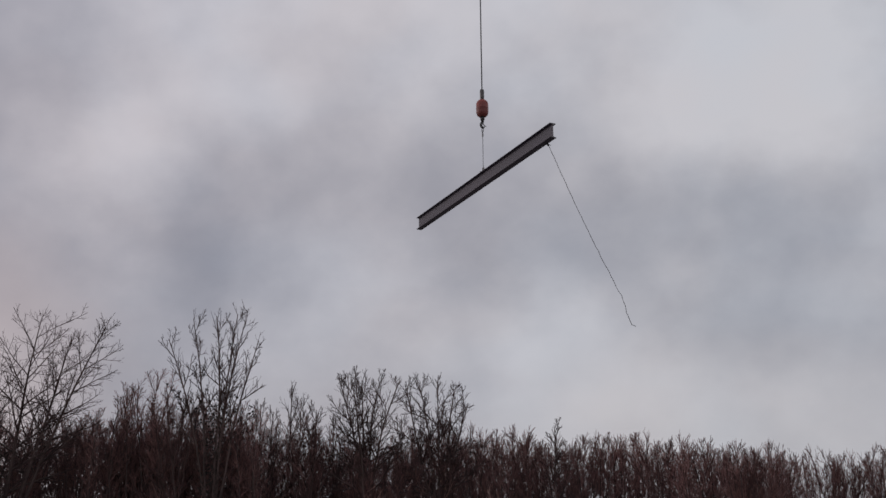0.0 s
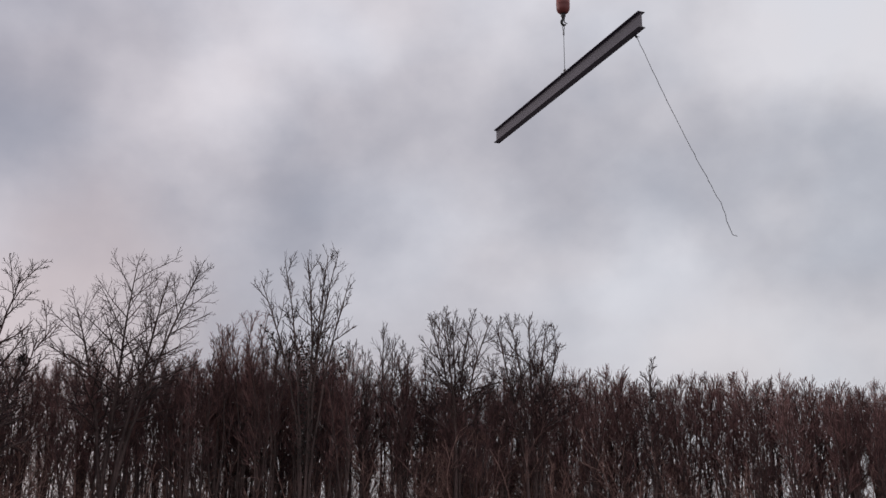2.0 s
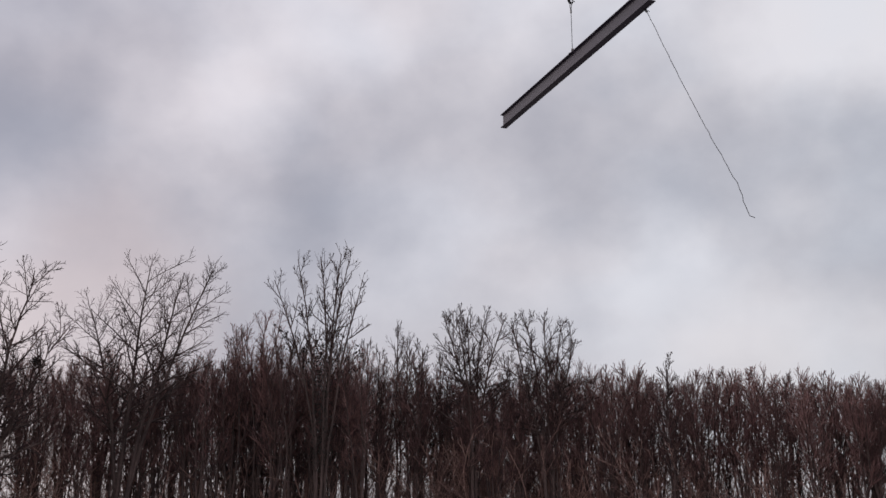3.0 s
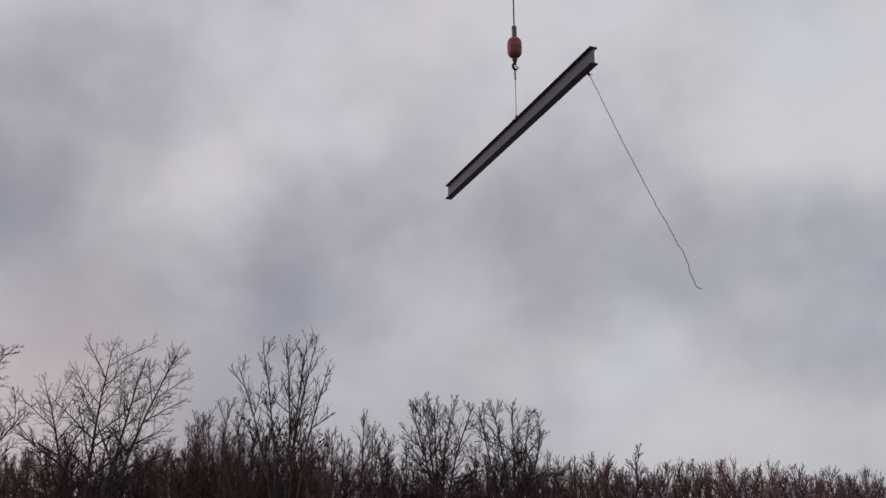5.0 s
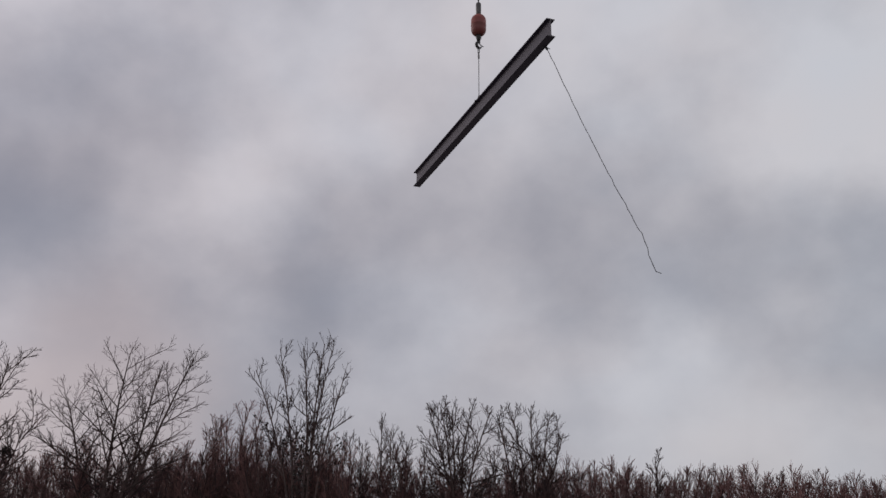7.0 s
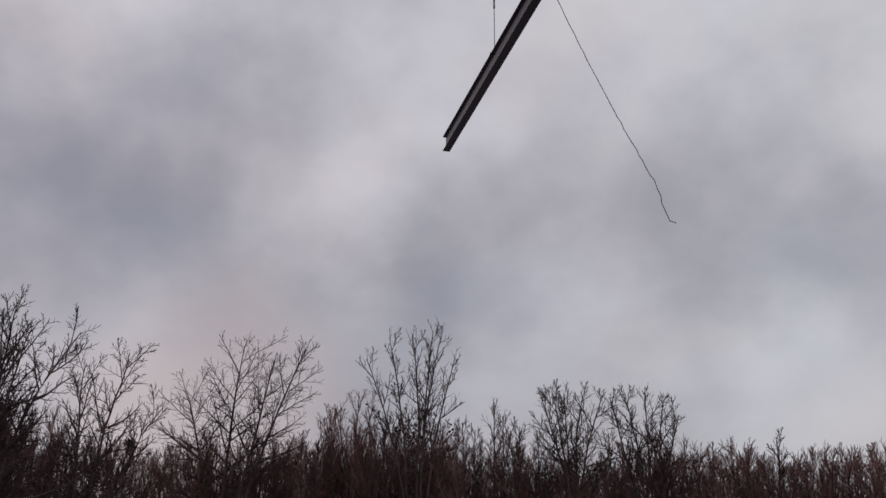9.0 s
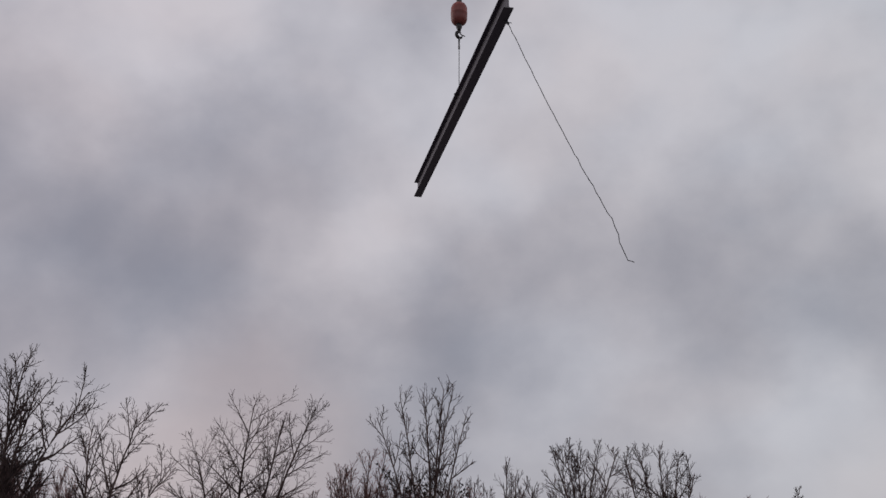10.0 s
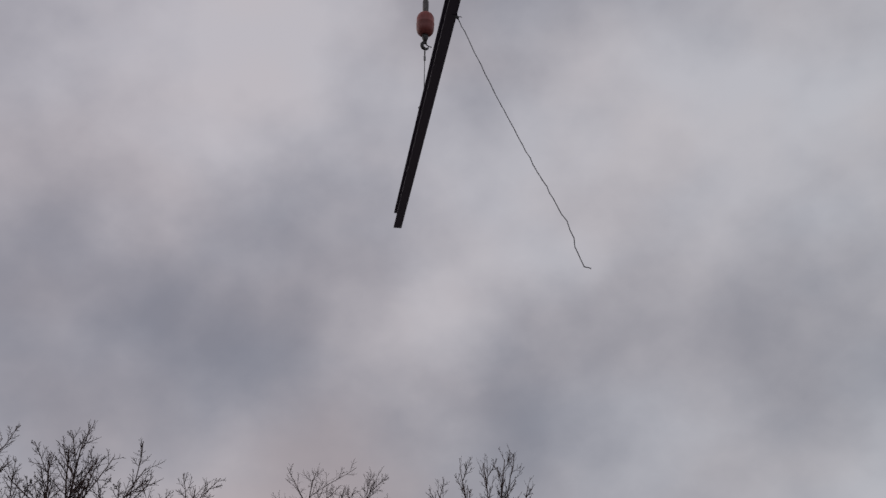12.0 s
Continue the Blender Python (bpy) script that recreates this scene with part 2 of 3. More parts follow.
def turned(bm, profile, sides=28):
    """Turn a profile of (radius, height) round z."""
    return rings(bm, [[(r * math.cos(a), r * math.sin(a), z) for a in (2 * math.pi * i / sides for i in range(sides))] for r, z in profile])


def tube(bm, pts, radius, sides=8, closed=False):
    """A round bar along points."""
    pts = [Vector(p) for p in pts]
    loops, n = [], len(pts)
    side = None
    for i, p in enumerate(pts):
        a = pts[(i - 1) % n] if closed else pts[max(i - 1, 0)]
        b = pts[(i + 1) % n] if closed else pts[min(i + 1, n - 1)]
        d = (b - a).normalized()
        if side is None:
            side = d.orthogonal()
        side = (side - d * side.dot(d)).normalized()
        up = d.cross(side)
        r = radius[i] if isinstance(radius, (list, tuple)) else radius
        loops.append([p + r * (math.cos(t) * side + math.sin(t) * up) for t in (2 * math.pi * k / sides for k in range(sides))])
    return rings(bm, loops, not closed, closed)


def strands(bm, pts, radius, turn, count=3, step=0.02):
    """A laid rope: round strands twisted about a line."""
    pts = [Vector(p) for p in pts]
    fine = []
    for a, b in zip(pts, pts[1:]):
        k = max(1, int((b - a).length / step))
        fine += [a.lerp(b, i / k) for i in range(k)]
    fine.append(pts[-1])
    for c in range(count):
        line, run = [], 0.0
        for i, p in enumerate(fine):
            d = (fine[min(i + 1, len(fine) - 1)] - fine[max(i - 1, 0)]).normalized()
            s = d.cross(Vector((0.31, 0.95, 0.05))).normalized()
            u = d.cross(s)
            a = 2 * math.pi * (run / turn + c / count)
            line.append(p + radius * 0.52 * (math.cos(a) * s + math.sin(a) * u))
            if i + 1 < len(fine):
                run += (fine[i + 1] - p).length
        tube(bm, line, radius * 0.52, 5)
    return bm


def base(name, place, label, category, group="", kind=""):
    ob = new(name)
    ob.matrix_world = Matrix.Translation(place)
    return tagged(ob, label, category, group, kind)


# ---------------------------------------------------------------- ground
bm = bmesh.new()
SIDES, RINGS = 72, [0, 6, 15, 30, 50, 70, 90, 110, 130, 160, 220, 400, 900, 2400]
rim = []
for r in RINGS[1:]:
    rim.append([bm.verts.new((r * math.sin(2 * math.pi * i / SIDES), 40 + r * math.cos(2 * math.pi * i / SIDES),
                              0.25 * noise.noise(Vector((r * math.sin(2 * math.pi * i / SIDES), r * math.cos(2 * math.pi * i / SIDES), 0)) * 0.05) * min(1, r / 30)))
                for i in range(SIDES)])
hub = bm.verts.new((0, 40, 0))
for i in range(SIDES):
    j = (i + 1) % SIDES
    bm.faces.new((hub, rim[0][j], rim[0][i]))
    for a, b in zip(rim, rim[1:]):
        bm.faces.new((a[i], a[j], b[j], b[i]))
ground = part("ground", bm, SOIL, None, "level yard of grey gravel and bare soil")
tagged(ground, category="ground", kind="structure")

# ---------------------------------------------------------------- the load
HOOK = Vector((0.806, 18.590, 0))
BALL_Z, TOP_Z = 10.565, 9.22
DEPTH, FLANGE = 0.268, 0.122


def hoist_rope():
    thing = base("hoist_rope", HOOK + Vector((0, 0, 10.93)), "taut dark steel wire hoist rope above the red ball", "wire rope")
    bm = strands(bmesh.new(), [(0, 0, 0), (0, 0, 7.0)], 0.013, 0.16, 4, 0.02)
    part("rope", bm, WIRE, thing)
    bm = tube(bmesh.new(), [(0, 0, 7.0), (0, 0, 38.0)], 0.012, 8)
    part("upper_rope", bm, WIRE, thing)


def headache_ball():
    thing = base("overhaul_ball", HOOK + Vector((0, 0, BALL_Z)), "red painted overhaul ball with swivel hook on hoist rope", "crane hook")
    r, h = 0.119, 0.076
    prof = [(0.035, -h - 0.105)]
    prof += [(0.035 + (r - 0.035) * math.sin(a), -h - 0.105 * math.cos(a)) for a in (math.pi / 2 * i / 8 for i in range(1, 9))]
    prof += [(r, -0.012), (r + 0.003, -0.006), (r + 0.003, 0.006), (r, 0.012)]
    prof += [(0.035 + (r - 0.035) * math.cos(a), h + 0.105 * math.sin(a)) for a in (math.pi / 2 * i / 8 for i in range(0, 9))]
    part("ball", turned(bmesh.new(), prof, 36), RED, thing, "red painted cast iron ball, scuffed")
    socket = part("socket", turned(bmesh.new(), [(0.030, 0.172), (0.034, 0.178), (0.034, 0.20), (0.040, 0.21), (0.042, 0.30), (0.042, 0.385), (0.036, 0.405), (0.016, 0.414)], 20),
         SOCKET, thing, "grey steel wedge socket")
    bm = bmesh.new()
    tube(bm, [(-0.039, 0, 0.285), (0.039, 0, 0.285)], 0.010, 10)
    part("pin", bm, IRON, socket)
    part("swivel", turned(bmesh.new(), [(0.030, -0.175), (0.043, -0.182), (0.043, -0.235), (0.03, -0.256), (0.026, -0.29)], 20), IRON, thing)
    pts, rad = [(0, 0, -0.27), (0, 0, -0.30)], [0.022, 0.021]
    for i in range(15):
        a = radians(100 - i * 19)
        pts.append((0.004 + 0.047 * math.cos(a) * -1, 0, -0.357 + 0.050 * math.sin(a)))
        rad.append(0.020 + 0.006 * math.sin(math.pi * i / 14) - 0.010 * (i / 14) ** 3)
    swung = radians(42)
    hook = part("hook", tube(bmesh.new(), pts, rad, 10), IRON, thing)
    hook.rotation_euler.z = swung
    bm = bmesh.new()
    tube(bm, [(0.012, 0, -0.33), (0.05, 0, -0.347), (0.098, 0, -0.352)], [0.010, 0.009, 0.007], 6)
    part("latch", bm, ZINC, hook)


def steel_beam():
    """Rolled wide-flange section: two flanges and a web with root fillets, long side along x."""
    thing = base("steel_beam", HOOK + Vector((0, 0, TOP_Z)), "dark grey-purple primed steel beam hanging level from a sling", "steel beam")
    left, right = 2.888, 2.484
    thing.matrix_world = Matrix.Translation(HOOK + Vector((0, 0, TOP_Z))) @ Matrix.Rotation(math.atan2(16.380 - 21.187, 1.941 + 0.458), 4, "Z")
    tf, tw, k = 0.013, 0.009, 0.014
    steps = [-left + (left + right) * i / 36 for i in range(37)]

    def swept(section, name, mat):
        bm = bmesh.new()
        rings(bm, [[(x, y, z) for y, z in section] for x in steps])
        ob = part(name, bm, mat, thing, smooth=False)
        return ob

    b, d = FLANGE / 2, DEPTH
    e = 0.0025
    for name, z0, z1 in (("top_flange", -tf, 0), ("bottom_flange", -d, -d + tf)):
        swept([(-b + e, z0), (b - e, z0), (b, z0 + e), (b, z1 - e), (b - e, z1), (-b + e, z1), (-b, z1 - e), (-b, z0 + e)], name, STEEL)
    w = tw / 2
    top, low = -tf, -d + tf
    sec = [(-w - k, top), (-w - k * 0.3, top - k * 0.3), (-w, top - k), (-w, low + k), (-w - k * 0.3, low + k * 0.3), (-w - k, low),
           (w + k, low), (w + k * 0.3, low + k * 0.3), (w, low + k), (w, top - k), (w + k * 0.3, top - k * 0.3), (w + k, top)]
    swept(sec, "web", STEEL)
    # saw-cut faces at both ends
    for x, s in ((-left, -1), (right, 1)):
        bm = bmesh.new()
        f = 0.001
        for y0, y1, z0, z1 in ((-b + 0.004, b - 0.004, -tf + f, -f), (-b + 0.004, b - 0.004, -d + f, -d + tf - f), (-w + f, w - f, low, top)):
            rings(bm, [[(x + s * o, y, z) for y, z in ((y0, z0), (y1, z0), (y1, z1), (y0, z1))] for o in (-0.002, 0.002)])
        part("cut_end", bm, MILL, thing, "bare saw-cut end face", smooth=False)
    return thing


def lifting_sling(beam):
    thing = base("lifting_sling", HOOK + Vector((0, 0, TOP_Z)), "thin wire rope sling clamped to the beam's top flange", "sling")
    thing.rotation_euler = beam.matrix_world.to_euler()
    hz = BALL_Z - TOP_Z - 0.40
    bm = strands(bmesh.new(), [(0, 0, 0.05), (0, 0, hz - 0.12)], 0.006, 0.09, 3, 0.015)
    part("leg", bm, WIRE, thing)
    eye = [(0.032 * math.sin(a) * (0.6 + 0.4 * math.sin(a / 2)), 0, hz - 0.055 - 0.065 * math.cos(a)) for a in (2 * math.pi * i / 24 for i in range(24))]
    eye_part = part("eye", tube(bmesh.new(), eye, 0.007, 6, True), WIRE, thing)
    part("ferrule", turned(bmesh.new(), [(0.010, hz - 0.20), (0.015, hz - 0.19), (0.015, hz - 0.13), (0.010, hz - 0.12)], 12), ZINC, eye_part, "pressed steel ferrule")
    b, d, g = FLANGE / 2 + 0.008, 0.013, 0.007
    loop = [(0, 0.0, 0.05), (0, -0.03, 0.016), (0, -b + 0.012, g), (0, -b, g - 0.008), (0, -b + 0.001, -d - g + 0.006), (0, -b + 0.012, -d - g),
            (0, b - 0.012, -d - g), (0, b - 0.001, -d - g + 0.006), (0, b, g - 0.008), (0, b - 0.012, g), (0, 0.03, 0.016)]
    # the clamp grips the top flange alone
    part("flange_clamp", tube(bmesh.new(), loop, 0.006, 6, True), IRON, thing, "dark iron clamp gripping the top flange")
    bm = bmesh.new()
    shackle = [(0.03 * math.cos(a), 0, 0.065 + 0.034 * math.sin(a)) for a in (math.pi * i / 12 for i in range(13))]
    tube(bm, [(0.03, 0, 0.012)] + shackle + [(-0.03, 0, 0.012)], 0.009, 8)
    tube(bm, [(-0.048, 0, 0.016), (0.048, 0, 0.016)], 0.010, 8)
    part("shackle", bm, ZINC, thing, "small galvanised bow shackle")


def tag_line(beam):
    at = Vector((1.848, 16.635, TOP_Z - DEPTH))
    thing = base("tag_line", at, "thin grey fibre tag line trailing from the beam's end", "rope")
    rnd = random.Random(4)
    keys = [(0, 0, 0), (0.41, -0.025, -1.10), (0.66, -0.035, -1.72), (0.92, -0.045, -2.33), (1.14, -0.055, -2.83), (1.18, -0.06, -3.03), (1.26, -0.065, -3.24), (1.31, -0.065, -3.27)]
    pts = []
    for a, b in zip(keys, keys[1:]):
        n = max(2, int((Vector(b) - Vector(a)).length / 0.09))
        for i in range(n):
            p = Vector(a).lerp(Vector(b), i / n)
            p += Vector((rnd.uniform(-1, 1), rnd.uniform(-1, 1), 0)) * (0.004 + 0.010 * max(0, -p.z - 1.6) / 1.6)
            pts.append(p)
    pts.append(Vector(keys[-1]))
    part("rope", strands(bmesh.new(), pts, 0.0056, 0.4, 3, 0.05), FIBRE, thing)
    turn = Matrix.Rotation(beam.matrix_world.to_euler().z, 4, "Z")
    edge = turn @ Vector((0, -0.004, 0))
    wrap = [edge + turn @ Vector(p) for p in ((0, -0.05, -0.006), (0, 0.0, -0.006), (0, 0.009, 0.0), (0, 0.009, 0.014), (0, 0.0, 0.02), (0, -0.05, 0.02))]
    hitch = part("hitch", tube(bmesh.new(), wrap, 0.0065, 6, True), FIBRE, thing)
    bm = bmesh.new()
    for k in range(3):
        ring = [(0.013 * math.cos(a) + 0.004 * k, 0.012 * math.sin(a), -0.014 - 0.009 * k + 0.008 * math.sin(2 * a + k)) for a in (2 * math.pi * i / 14 for i in range(14))]
        tube(bm, ring, 0.0065, 6, True)
    tube(bm, [(0.01, 0, -0.02), (0.04, 0.01, -0.016), (0.05, 0.01, -0.03)], 0.005, 6)
    part("knot", bm, FIBRE, hitch)


hoist_rope()
headache_ball()
girder = steel_beam()
lifting_sling(girder)
tag_line(girder)


# ---------------------------------------------------------------- trees
def unit(v):
    return v / np.maximum(np.linalg.norm(v, axis=-1, keepdims=True), 1e-9)


def run_limbs(rng, start, way, length, n, lift, wander):
    """Grow limbs from their starts: an array (limbs, n, 3)."""
    pts, p, d = [start], start.copy(), unit(way)
    step = (length / (n - 1))[:, None]
    for _ in range(n - 1):
        d = unit(d + wander * rng.normal(size=d.shape) + np.array([0, 0, lift]))
        p = p + d * step
        pts.append(p)
    return np.stack(pts, 1)


def within_dome(rng, limbs, dome):
    """Shorten limbs whose tips would leave the crown's dome: x, y, top, radius, drop from the top to the rim."""
    cx, cy, top, radius, drop = dome
    start, reach, ragged = limbs[:, :1], np.ones(len(limbs)), rng.normal(0, 0.25, len(limbs))
    for _ in range(9):
        tip = start[:, 0] + (limbs[:, -1] - start[:, 0]) * reach[:, None]
        d = np.hypot(tip[:, 0] - cx, tip[:, 1] - cy) / radius
        reach = np.where(tip[:, 2] > top + ragged - drop * d ** 2, reach * 0.8, reach)
    return start + (limbs - start) * reach[:, None, None]


def branch(rng, wood, count, lo, hi, angle, ratio, n, lift, waver, fade, thick, tip, up=0.0, dome=None):
    """Side limbs on every limb of wood = (points, radii), set spirally between two fractions of its length. ratio: their length
    to the parent's; fade: how much shorter those near the tip are; thick: their girth to the parent's there; up: pull to its upper side."""
    pts, rad = wood
    m, k = pts.shape[:2]
    f = lo + (hi - lo) * (np.arange(count)[None] + rng.uniform(0.05, 0.95, size=(m, count))) / count
    at = np.clip(f * (k - 1), 0, k - 1.001)
    i, row = at.astype(int), np.arange(m)[:, None]
    part_way = (at - i)[..., None]
    a, b = pts[row, i], pts[row, i + 1]
    t = unit(b - a)
    r = rad[row, i] + (rad[row, i + 1] - rad[row, i]) * part_way[..., 0]
    ref = np.where(np.abs(t[..., 2:3]) < 0.9, np.array([0.0, 0, 1]), np.array([1.0, 0, 0]))
    s = unit(np.cross(t, ref))
    az = (2.4 * np.arange(count)[None] + rng.uniform(0, 6.28, (m, 1)) + rng.normal(0, 0.45, (m, count)))[..., None]
    side = np.cos(az) * s + np.sin(az) * np.cross(t, s) + np.array([0, 0, up])
    side = unit(side - t * (side * t).sum(-1, keepdims=True))
    ang = (np.radians(rng.uniform(angle[0], angle[1], size=f.shape)) * (1.1 - 0.4 * (f - lo) / (hi - lo)))[..., None]
    length = np.linalg.norm(np.diff(pts, axis=1), axis=2).sum(1)[:, None]
    ln = length * rng.uniform(ratio[0], ratio[1], size=f.shape) * (1 - fade * (f - lo) / (hi - lo))
    way = t * np.cos(ang) + side * np.sin(ang)
    grown = run_limbs(rng, (a + (b - a) * part_way).reshape(-1, 3), way.reshape(-1, 3), ln.ravel(), n, lift, waver)
    if dome:
        grown = within_dome(rng, grown, dome)
    r0 = np.maximum(thick * r.ravel(), tip * 1.15)[:, None]
    return grown, tip + (r0 - tip) * (1 - np.linspace(0, 1, n)[None] ** 1.2)


def limb_mesh(name, groups):
    """Skin groups of (points, radii, sides) as open tapering tubes."""
    verts, faces, off = [], [], 0
    for limbs, rad, k in groups:
        m, n = limbs.shape[:2]
        t = unit(np.gradient(limbs, axis=1))
        ref = np.where(np.abs(t[..., 2:3]) < 0.9, np.array([0.0, 0, 1]), np.array([1.0, 0, 0]))
        s = unit(np.cross(t, ref))
        u = np.cross(t, s)
        a = 2 * np.pi * np.arange(k) / k
        ring = limbs[:, :, None] + rad[..., None, None] * (np.cos(a)[:, None] * s[:, :, None] + np.sin(a)[:, None] * u[:, :, None])
        verts.append(ring.reshape(-1, 3))
        idx = off + np.arange(m * n * k).reshape(m, n, k)
        nxt = np.roll(idx, -1, 2)
        faces.append(np.stack([idx[:, :-1], nxt[:, :-1], nxt[:, 1:], idx[:, 1:]], -1).reshape(-1, 4))
        off += m * n * k
    v, f = np.concatenate(verts), np.concatenate(faces)
    me = bpy.data.meshes.new(name)
    me.vertices.add(len(v))
    me.vertices.foreach_set("co", v.astype(np.float32).ravel())
    me.loops.add(f.size)
    me.loops.foreach_set("vertex_index", f.astype(np.int32).ravel())
    me.polygons.add(len(f))
    me.polygons.foreach_set("loop_start", np.arange(0, f.size, 4, dtype=np.int32))
    me.update(calc_edges=True)
    me.validate()
    return me


def stem_line(rng, foot, tip, n, sway, bow=0.0):
    """One trunk from foot to tip, slightly crooked; bow keeps it upright low down and lets it lean out higher up."""
    s = np.linspace(0, 1, n)[:, None]
    foot, tip = np.array(foot, float), np.array(tip, float)
    line = foot + (tip - foot) * np.concatenate([s ** (1 + bow), s ** (1 + bow), s], 1)
    line[:, :2] += np.cumsum(rng.normal(size=(n, 2)) * sway, 0) * np.sin(np.pi * s) ** 0.5
    return line


def bare_tree(name, place, label, seed, stems, girth, levels, sway=0.1, bow=0.8, group="", dome=None, twigs=None, tip=0.045, rings_up=18, sides=7, stout=1.0):
    """stems: (foot x, foot y, tip x, tip y, tip z) from the tree's base. levels: the orders of branching, as branch() takes them."""
    rng = np.random.default_rng(seed)
    thing = base(name, place, label, "tree", group)
    lines = np.stack([stem_line(rng, (fx, fy, -0.3), (tx, ty, tz), rings_up, sway, bow) for fx, fy, tx, ty, tz in stems])
    girths = tip + (girth - tip) * (1 - np.linspace(0, 1, rings_up)[None] ** 1.2) * np.ones((len(lines), 1))
    wood = grown = (lines, girths)
    groups = [(*wood, sides)]
    for order, level in enumerate(levels):
        grown = branch(rng, grown, *level, dome=dome)
        if order == 1:
            # the leaders' own tops carry small branches too
            high = branch(rng, wood, 10, 0.62, 1.0, level[3], [0.26 * q for q in level[4]], level[5], level[6], level[7], 0.5, 0.5, level[10], dome=dome)
            grown = tuple(np.concatenate(pair) for pair in zip(grown, high))
        groups.append((grown[0], grown[1] * stout, 4 if order == 0 and sides > 5 else 3))
    link_mesh("trunk", limb_mesh("trunk", groups[:2]), BARK, thing, "dark grey-brown furrowed bark")
    link_mesh("crown", limb_mesh("crown", groups[2:]), twigs or SILHOUETTE_TWIG, thing, "leafless brown twigs")
    return thing


def leaf_tuft(parent, name, centre, reach, count, seed, leaf=(0.12, 0.26), label="clump of withered leaves", wood=None):
    """Folded leaves about a centre: scattered freely, or on the twigs of a mesh that pass within reach of it."""
    rnd = random.Random(seed)
    spots = [Vector(centre) + Vector([rnd.gauss(0, reach * 0.6) for _ in range(3)]) for _ in range(count)]
    if wood is not None:
        co = np.empty(3 * len(wood.vertices), np.float32)
        wood.vertices.foreach_get("co", co)
        co = co.reshape(-1, 3)
        far = np.linalg.norm(co - np.array(centre), axis=1)
        near = np.argsort(far)[:max(30, int((far < reach).sum()))]
        spots = [Vector(co[rnd.choice(near)].tolist()) + Vector([rnd.gauss(0, 0.05) for _ in range(3)]) for _ in range(count)]
    bm = bmesh.new()
    for p in spots:
        l, turn = rnd.uniform(*leaf), Euler([rnd.uniform(0, 6.28) for _ in range(3)]).to_matrix()
        a, b, m, n = [bm.verts.new(p + turn @ Vector(q)) for q in ((-l, 0, 0), (l, 0, 0), (0, l * 0.5, l * 0.18), (0, -l * 0.5, l * 0.18))]
        bm.faces.new((a, n, b))
        bm.faces.new((a, b, m))
    tagged(part(name, bm, LEAF, parent, label, smooth=False), kind="stuff")


FOREST = "bare trees of the wood"


def piece(thing, name):
    """The part of a thing that bears this name."""
    return next(c for c in thing.children if c.name.split(".")[0] == name)


def spread(n1, reach, lo=0.38, angle=(46, 66), n2=8, n3=5, lift=0.03):
    """Branching of an open, wide crown: long, slightly wavering limbs that end in bare, straight shoots."""
    return [(n1, lo, 0.97, angle, reach, 10, lift, 0.06, 0.45, 0.66, 0.028),
            (n2, 0.10, 0.90, (36, 64), (0.30, 0.56), 7, 0.04, 0.07, 0.5, 0.66, 0.020, 0.1),
            (n3, 0.12, 0.90, (32, 62), (0.28, 0.60), 4, 0.06, 0.09, 0.35, 0.66, 0.014, 0.15)]


def fan(n1, reach, lo=0.5, angle=(20, 46), n2=7, n3=6, lift=0.05):
    """Branching of a dense fan of ascending, crooked limbs."""
    return [(n1, lo, 0.98, angle, reach, 9, lift, 0.10, 0.45, 0.78, 0.036),
            (n2, 0.12, 0.92, (28, 56), (0.34, 0.60), 6, 0.06, 0.10, 0.45, 0.72, 0.023, 0.25),
            (n3, 0.12, 0.92, (24, 54), (0.32, 0.60), 3, 0.08, 0.10, 0.35, 0.75, 0.016, 0.3)]


tree_a = bare_tree("tree", (-48.8, 118.0, 0), "tall bare tree with wide open crown at the wood's edge", 11,
                   [(0, 0, 2.2, 0, 31.4), (0, 0.3, -5.0, 0.5, 26.4)], 0.30, spread(20, (0.25, 0.36), 0.38, (50, 70)), sway=0.05, bow=0.8, group=FOREST)
tree_a2 = bare_tree("tree", (-48.0, 117.4, 0), "bare tree leaning outward with a one-sided crown", 12,
                    [(0, 0, 8.7, 1.5, 30.8), (0.2, 0, 5.0, 1.0, 29.4)], 0.28, spread(16, (0.17, 0.30), 0.42, (46, 68)), sway=0.05, bow=0.45, group=FOREST)
tree_b = bare_tree("tree", (-26.1, 120.2, 0), "tallest bare tree with upright leaders and withered vine clumps", 13,
                   [(0, 0, -0.6, 0, 32.4), (0.3, 0, 1.8, 0.5, 32.8), (-0.3, 0, -3.2, -0.5, 32.0), (0.4, 0.2, 4.4, 0.6, 29.6), (-0.4, 0, -6.2, 0.4, 29.8), (0.2, 0.3, 3.0, -0.8, 31.6)],
                   0.19, fan(8, (0.10, 0.18), 0.55, (30, 54), 5, 4), sway=0.06, bow=1.3, group=FOREST)
for k, at in enumerate([(-4.6, 0, 23.6), (-3.8, 0, 22.2), (-2.9, 0.4, 25.0), (-2.2, 0, 21.2), (-1.2, 0, 22.3), (1.6, 0, 22.0), (5.2, 0, 19.6), (6.4, 0, 19.9), (3.2, 0, 21.0), (7.3, 0, 19.3)]):
    leaf_tuft(piece(tree_b, "crown"), "leaf_clump", at, 2.0, 60, 50 + k, (0.09, 0.2), wood=piece(tree_b, "crown").data)
for k in range(13):
    leaf_tuft(piece(tree_b, "trunk"), "vine", (0.25 * math.sin(2.1 * k), 0, 8.5 + 1.1 * k), 1.15, 120, 70 + k, (0.08, 0.2), "dead vine climbing the trunk")
